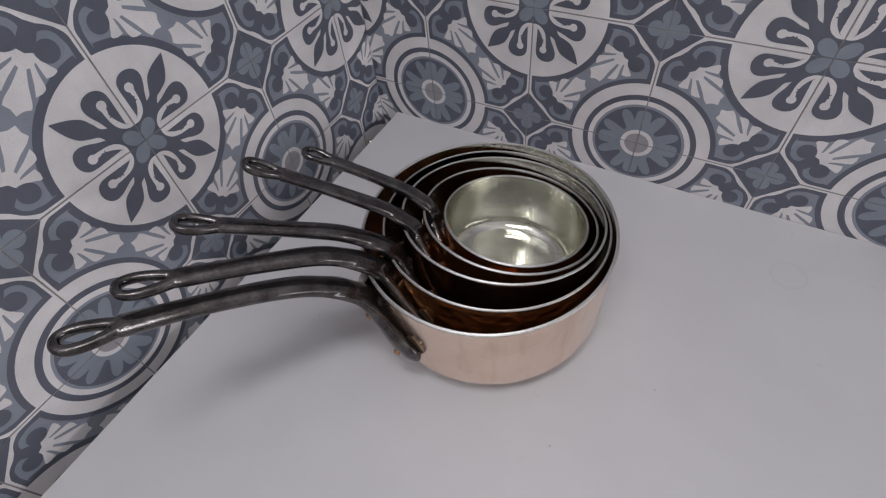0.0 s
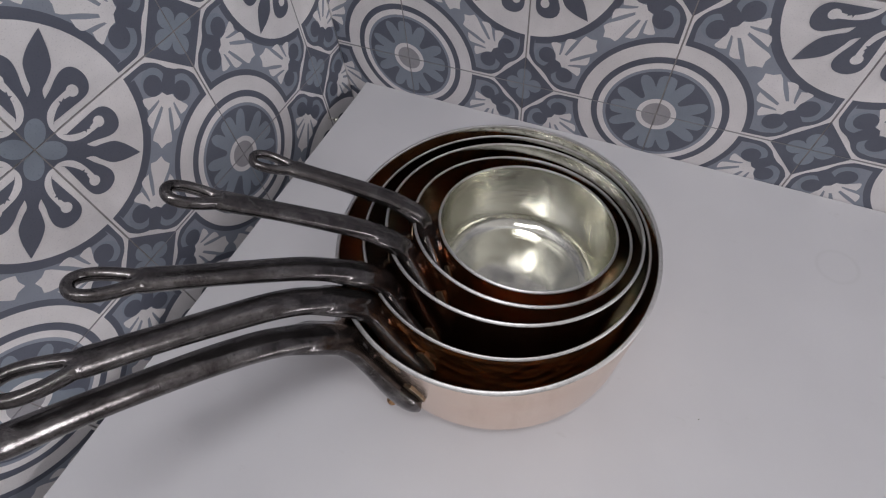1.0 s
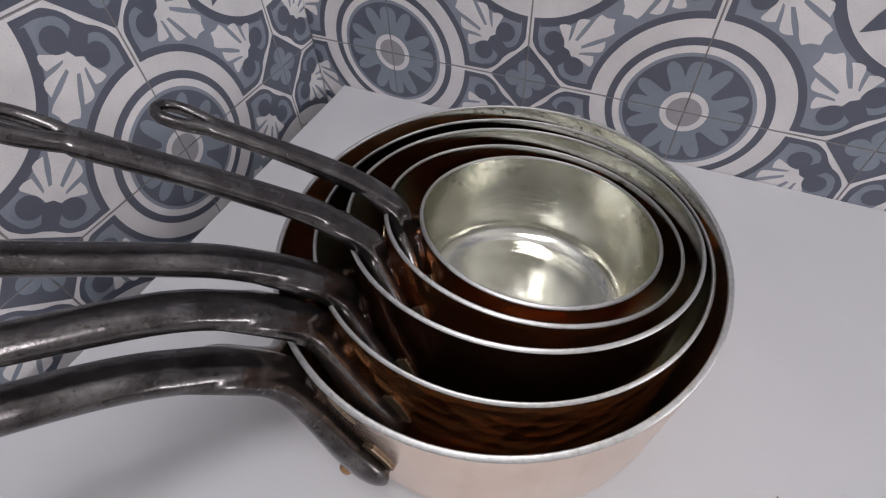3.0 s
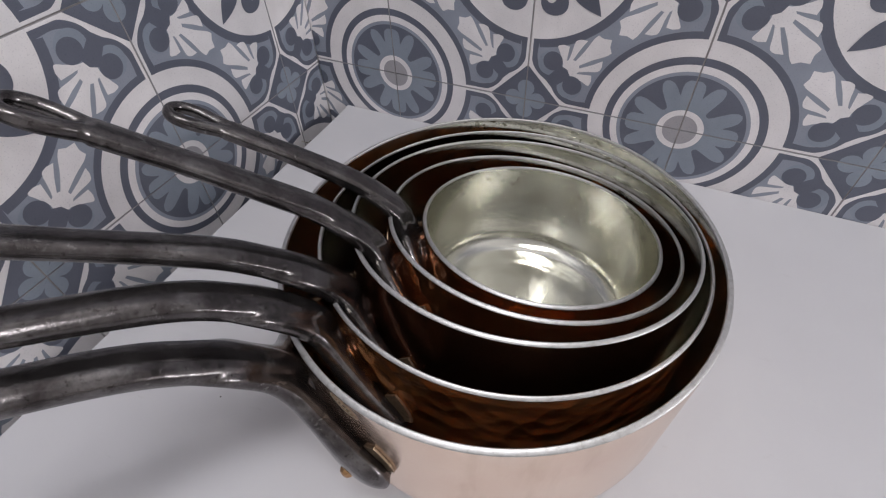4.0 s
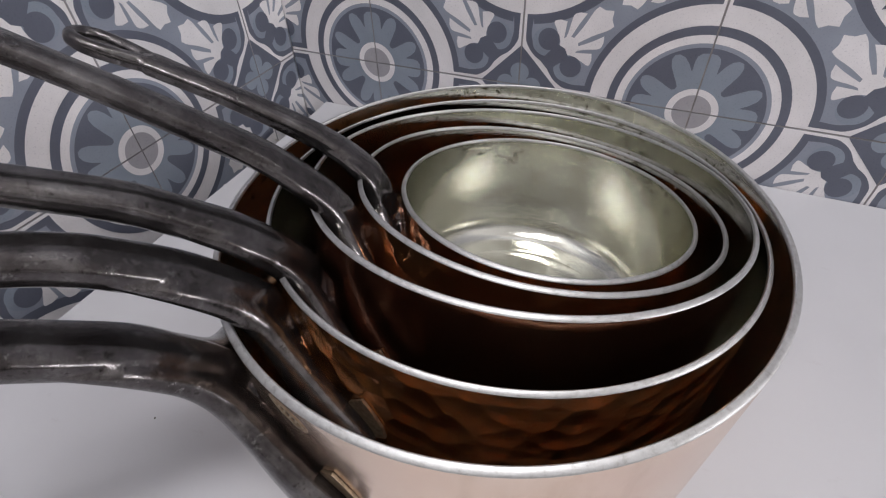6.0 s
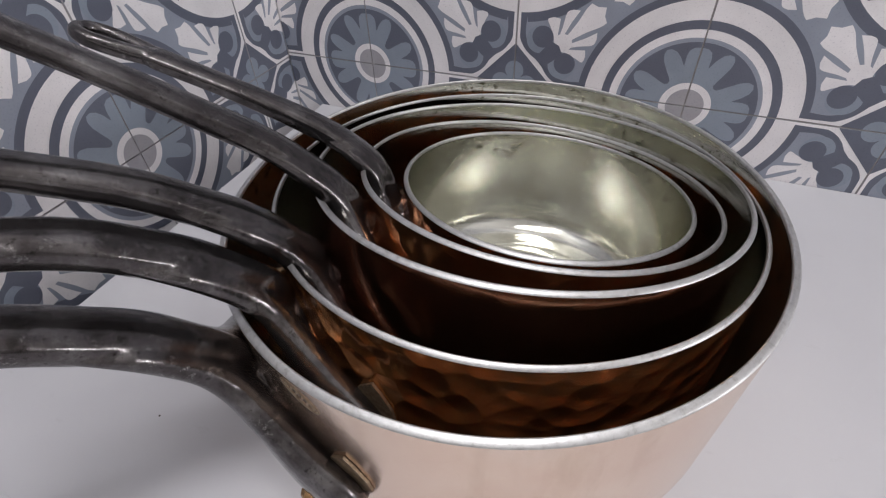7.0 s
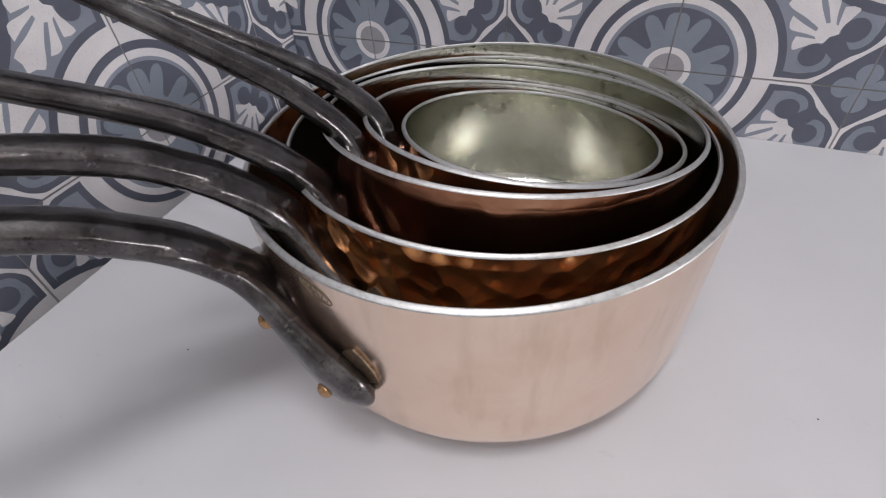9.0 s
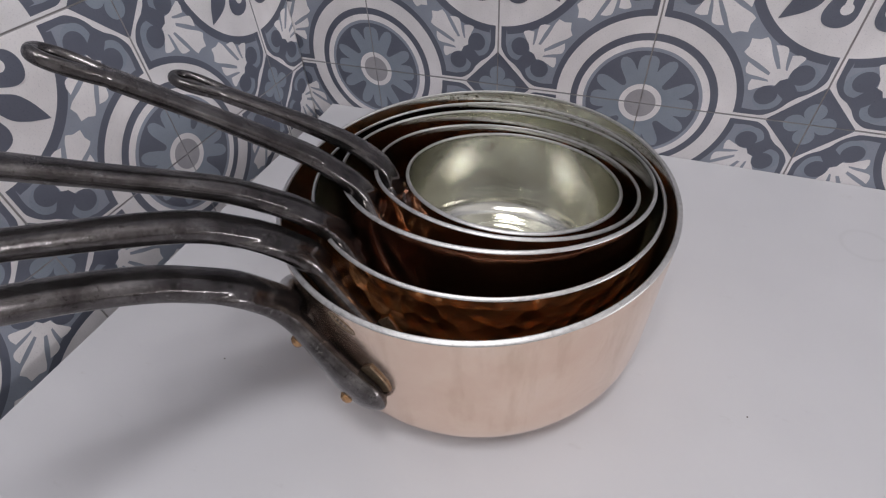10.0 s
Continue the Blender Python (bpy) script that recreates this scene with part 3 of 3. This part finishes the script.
def other(p):
    return (p[1], p[0])


def curve(points, steps=5):
    return [tuple(p) for p in smooth_path(points, steps)]


def shield(gear_r, big_r, edge, lobes):
    half = [by_corner(d, w) for d, w in lobes]
    a0 = math.degrees(math.asin(edge / gear_r))
    b0 = math.degrees(math.asin(edge / big_r))
    gear = arc((0, 0), gear_r, a0, 90 - a0)
    big = arc((1, 1), big_r, 180 + b0, 270 - b0)
    return gear + [other(p) for p in half] + big + half[::-1]


def pattern():
    """(material number, polygon) from the lowest layer up, for the tile u, v in 0..1 with the rosette at (0, 0)."""
    out = []
    half = curve([(0.245, -0.215), (0.212, -0.178), (0.197, -0.13), (0.194, -0.085), (0.202, -0.04), (0.214, 0.0)], 4)
    lobes = half + [(d, -w) for d, w in half[-2::-1]]
    out.append((1, shield(0.565, 0.58, 0.02, lobes)))
    half = curve([(0.325, -0.243), (0.265, -0.190), (0.236, -0.14), (0.232, -0.09), (0.25, -0.045), (0.26, 0.0)], 4)
    inner = half + [(d, -w) for d, w in half[-2::-1]]
    out.append((2, shield(0.605, 0.632, 0.062, inner)))
    centre = curve([(0.355, 0.0), (0.42, 0.014), (0.52, 0.036), (0.60, 0.062), (0.638, 0.066)], 4) + [(0.652, 0.03), (0.684, 0.0)]
    fingers = [
        centre + [(d, -w) for d, w in centre[-2:0:-1]],
        curve([(0.35, 0.008), (0.42, 0.030), (0.50, 0.058), (0.570, 0.076)], 4) + curve([(0.545, 0.104), (0.508, 0.114), (0.44, 0.068), (0.36, 0.024)], 4),
        curve([(0.35, 0.018), (0.40, 0.058), (0.462, 0.112)], 4) + curve([(0.44, 0.142), (0.405, 0.155), (0.385, 0.10), (0.345, 0.035)], 4),
    ]
    fan = [fingers[0]] + [f for g in fingers[1:] for f in (g, [(d, -w) for d, w in g])]
    fan.append([(0.335, -0.045), (0.36, -0.06), (0.42, -0.045), (0.45, 0.0), (0.42, 0.045), (0.36, 0.06), (0.335, 0.045)])
    for turn in (lambda p: p, other):
        for poly in fan:
            out.append((0, [turn(by_corner(*q)) for q in poly]))
        for s in (1, -1):
            out.append((3, [turn(by_corner(0.300 + 0.080 * math.cos(a), s * 0.098 + 0.080 * math.sin(a))) for a in np.linspace(0, 2 * math.pi, 30)[:-1]]))
            out.append((1, [turn(by_corner(0.322 + 0.062 * math.cos(a), s * 0.100 + 0.062 * math.sin(a))) for a in np.linspace(0, 2 * math.pi, 26)[:-1]]))
        out.append((1, [turn(by_corner(*q)) for q in [(0.205, -0.06), (0.235, -0.04), (0.29, -0.045), (0.345, -0.05), (0.362, 0.0), (0.345, 0.05), (0.29, 0.045), (0.235, 0.04), (0.205, 0.06)]]))
        out.append((1, [turn(p) for p in [(0.755, -0.01), (1.01, -0.01), (1.01, 0.255), (1.0, 0.245), (0.765, 0.01)]]))
        out.append((3, [turn(p) for p in polar((1, 0), lambda a: 0.058 + 0.082 * abs(math.cos(2 * a)) ** 0.6)]))
    # rosette
    for m, r in ((1, 0.465), (0, 0.420), (2, 0.378), (1, 0.356)):
        out.append((m, disc((0, 0), r)))
    # four groups of three petals, a broad one on each joint between two leaf-shaped ones
    turns = (0, 6, 10, 12.5, 14, 15, 16, 18, 21, 25, 29, 32.5, 35, 36.5, 38, 40, 45)
    reach = (0.328, 0.326, 0.312, 0.285, 0.248, 0.234, 0.242, 0.280, 0.316, 0.337, 0.341, 0.324, 0.290, 0.240, 0.196, 0.173, 0.166)
    out.append((3, polar((0, 0), lambda a: float(np.interp(abs((math.degrees(a) + 45) % 90 - 45), turns, reach)), 360)))
    out += [(0, disc((0, 0), 0.136, 48)), (4, disc((0, 0), 0.100, 40))]
    # large medallion
    leaf = curve([(0.0, 0.045), (0.10, 0.080), (0.17, 0.078), (0.23, 0.045), (0.285, 0.026), (0.33, 0.042), (0.395, 0.060), (0.46, 0.048), (0.52, 0.022), (0.562, 0.0)], 4)
    leaf = leaf + [(r, -w) for r, w in leaf[-2::-1]]
    out.append((1, [(1 - (r - w) * R2, 1 - (r + w) * R2) for r, w in leaf]))
    # beside each joint a curled drop: x runs along the joint from the middle, v away from it
    drop = [(0.0, 0.0), (0.125, 0.0), (0.136, 0.034)] + curve([(0.150, 0.042), (0.26, 0.040), (0.36, 0.040), (0.404, 0.062), (0.425, 0.104), (0.422, 0.152), (0.398, 0.190), (0.355, 0.204), (0.305, 0.192), (0.255, 0.168), (0.205, 0.150)], 3) + [(0.16, 0.14), (0.08, 0.08)]
    crescent = curve([(0.125, 0.0), (0.124, 0.030), (0.136, 0.062), (0.166, 0.094), (0.210, 0.112), (0.258, 0.118), (0.300, 0.120), (0.335, 0.118)], 3)
    crescent += curve([(0.300, 0.088), (0.258, 0.092), (0.218, 0.082), (0.184, 0.064), (0.160, 0.046), (0.148, 0.030), (0.144, 0.0)], 3)
    barb = [(0.236, 0.076), (0.243, 0.104), (0.252, 0.092), (0.270, 0.100), (0.274, 0.076)]
    for turn in (lambda p: p, other):
        def put(poly):
            return [turn((1 - x, 1 - v)) for x, v in poly]
        out.append((1, put(drop)))
        out.append((0, put(crescent)))
        out.append((0, put(disc((0.328, 0.100), 0.030, 22))))
        out.append((1, put(barb)))
    out.append((3, polar((1, 1), lambda a: 0.050 + 0.102 * abs(math.sin(2 * a)) ** 1.2)))
    return out


PATTERN = pattern()
GAP = 0.0030   # half a joint, in tiles
LAYER = 0.00006
TILE_MATS = [TILE_WHITE, TILE_DARK, TILE_FIELD, TILE_LIGHT, TILE_GREY]
tile_meshes = {}


def tile_mesh(rect):
    """A tile cut to the rectangle rect of its pattern; the rosette's corner is the origin, +z the face."""
    key = tuple(round(v, 4) for v in rect)
    if key in tile_meshes:
        return tile_meshes[key]
    u0, v0, u1, v1 = key[0] + GAP, key[1] + GAP, key[2] - GAP, key[3] - GAP
    e = 0.0025
    verts = [(u0, v0, -TH), (u1, v0, -TH), (u1, v1, -TH), (u0, v1, -TH)]
    verts += [(u0, v0, -e * U), (u1, v0, -e * U), (u1, v1, -e * U), (u0, v1, -e * U)]
    verts += [(u0 + e, v0 + e, 0), (u1 - e, v0 + e, 0), (u1 - e, v1 - e, 0), (u0 + e, v1 - e, 0)]
    faces = [(8, 9, 10, 11)]
    for o in (0, 4):
        faces += [(o + k, o + (k + 1) % 4, o + 4 + (k + 1) % 4, o + 4 + k) for k in range(4)]
    index = [0] + [4] * (len(faces) - 1)
    for level, (m, poly) in enumerate(PATTERN):
        poly = clip(poly, (u0 + e * 0.4, v0 + e * 0.4, u1 - e * 0.4, v1 - e * 0.4))
        if not poly:
            continue
        area = sum(p[0] * q[1] - p[1] * q[0] for p, q in zip(poly, poly[1:] + poly[:1]))
        if area < 0:
            poly = poly[::-1]
        o = len(verts)
        verts += [(u, v, LAYER * (0.15 + 0.12 * level)) for u, v in poly]
        faces.append(tuple(range(o, o + len(poly))))
        index.append(m)
    verts = [(u * U, v * U, z) for u, v, z in verts]
    tile_meshes[key] = mesh_of("tile", verts, faces, TILE_MATS, index, smooth=False)
    return tile_meshes[key]


def lay_tiles(wall, origin, along, gear_parity, columns, rows_of, cut_column, cut):
    """Tiles of one wall. Nodes sit at whole numbers along and up; of cut_column only the stretch cut is laid, up to where the walls meet."""
    along, upward = Vector(along), Vector((0, 0, 1))
    for i in columns:
        for j in rows_of:
            # rosette at nodes whose column has gear_parity and whose row is even
            gi = i if (i - gear_parity) % 2 == 0 else i + 1
            gj = j if j % 2 == 0 else j + 1
            su, sv = (1 if gi == i else -1), (1 if gj == j else -1)
            lo, hi = 0.0, 1.0
            if i == cut_column:
                lo, hi = cut
            if su < 0:
                lo, hi = 1 - hi, 1 - lo
            a, b = along * su, upward * sv
            normal = a.cross(b)
            facing = along.cross(upward)
            if normal.dot(facing) < 0:      # swap the axes: the pattern mirrors on its diagonal
                rect, ex, ey = (0.0, lo, 1.0, hi), b, a
            else:
                rect, ex, ey = (lo, 0.0, hi, 1.0), a, b
            ob = new("tile", tile_mesh(rect))
            ob.parent = wall
            ez = ex.cross(ey)
            m = Matrix((ex, ey, ez)).transposed().to_4x4()
            ob.matrix_world = Matrix.Translation(origin + along * gi * U + upward * gj * U) @ m


def grout_sheet(wall, lo, hi):
    part("grout", box_mesh("grout", lo, hi, GROUT), wall)


ROW_RANGE = range(-3, 6)
lay_tiles(wall_back, W(0, 0, 0), (1, 0, 0), 0, range(-1, 11), ROW_RANGE, -1, (1 + WALL_X, 1.0))
SIDE_Y, SIDE_Z = -0.392, -0.034
lay_tiles(wall_side, W(WALL_X, SIDE_Y, SIDE_Z), (0, 1, 0), 1, range(-11, 1), ROW_RANGE, 0, (0.0, -SIDE_Y))
z_lo, z_hi = W(0, 0, -3).z, W(0, 0, 6).z
grout_sheet(wall_back, (X0, 0.0008, z_lo), (11 * U, TH, z_hi))
grout_sheet(wall_side, (X0 - TH, W(0, SIDE_Y - 11, 0).y, z_lo), (X0 - 0.0008, 0.0, z_hi))
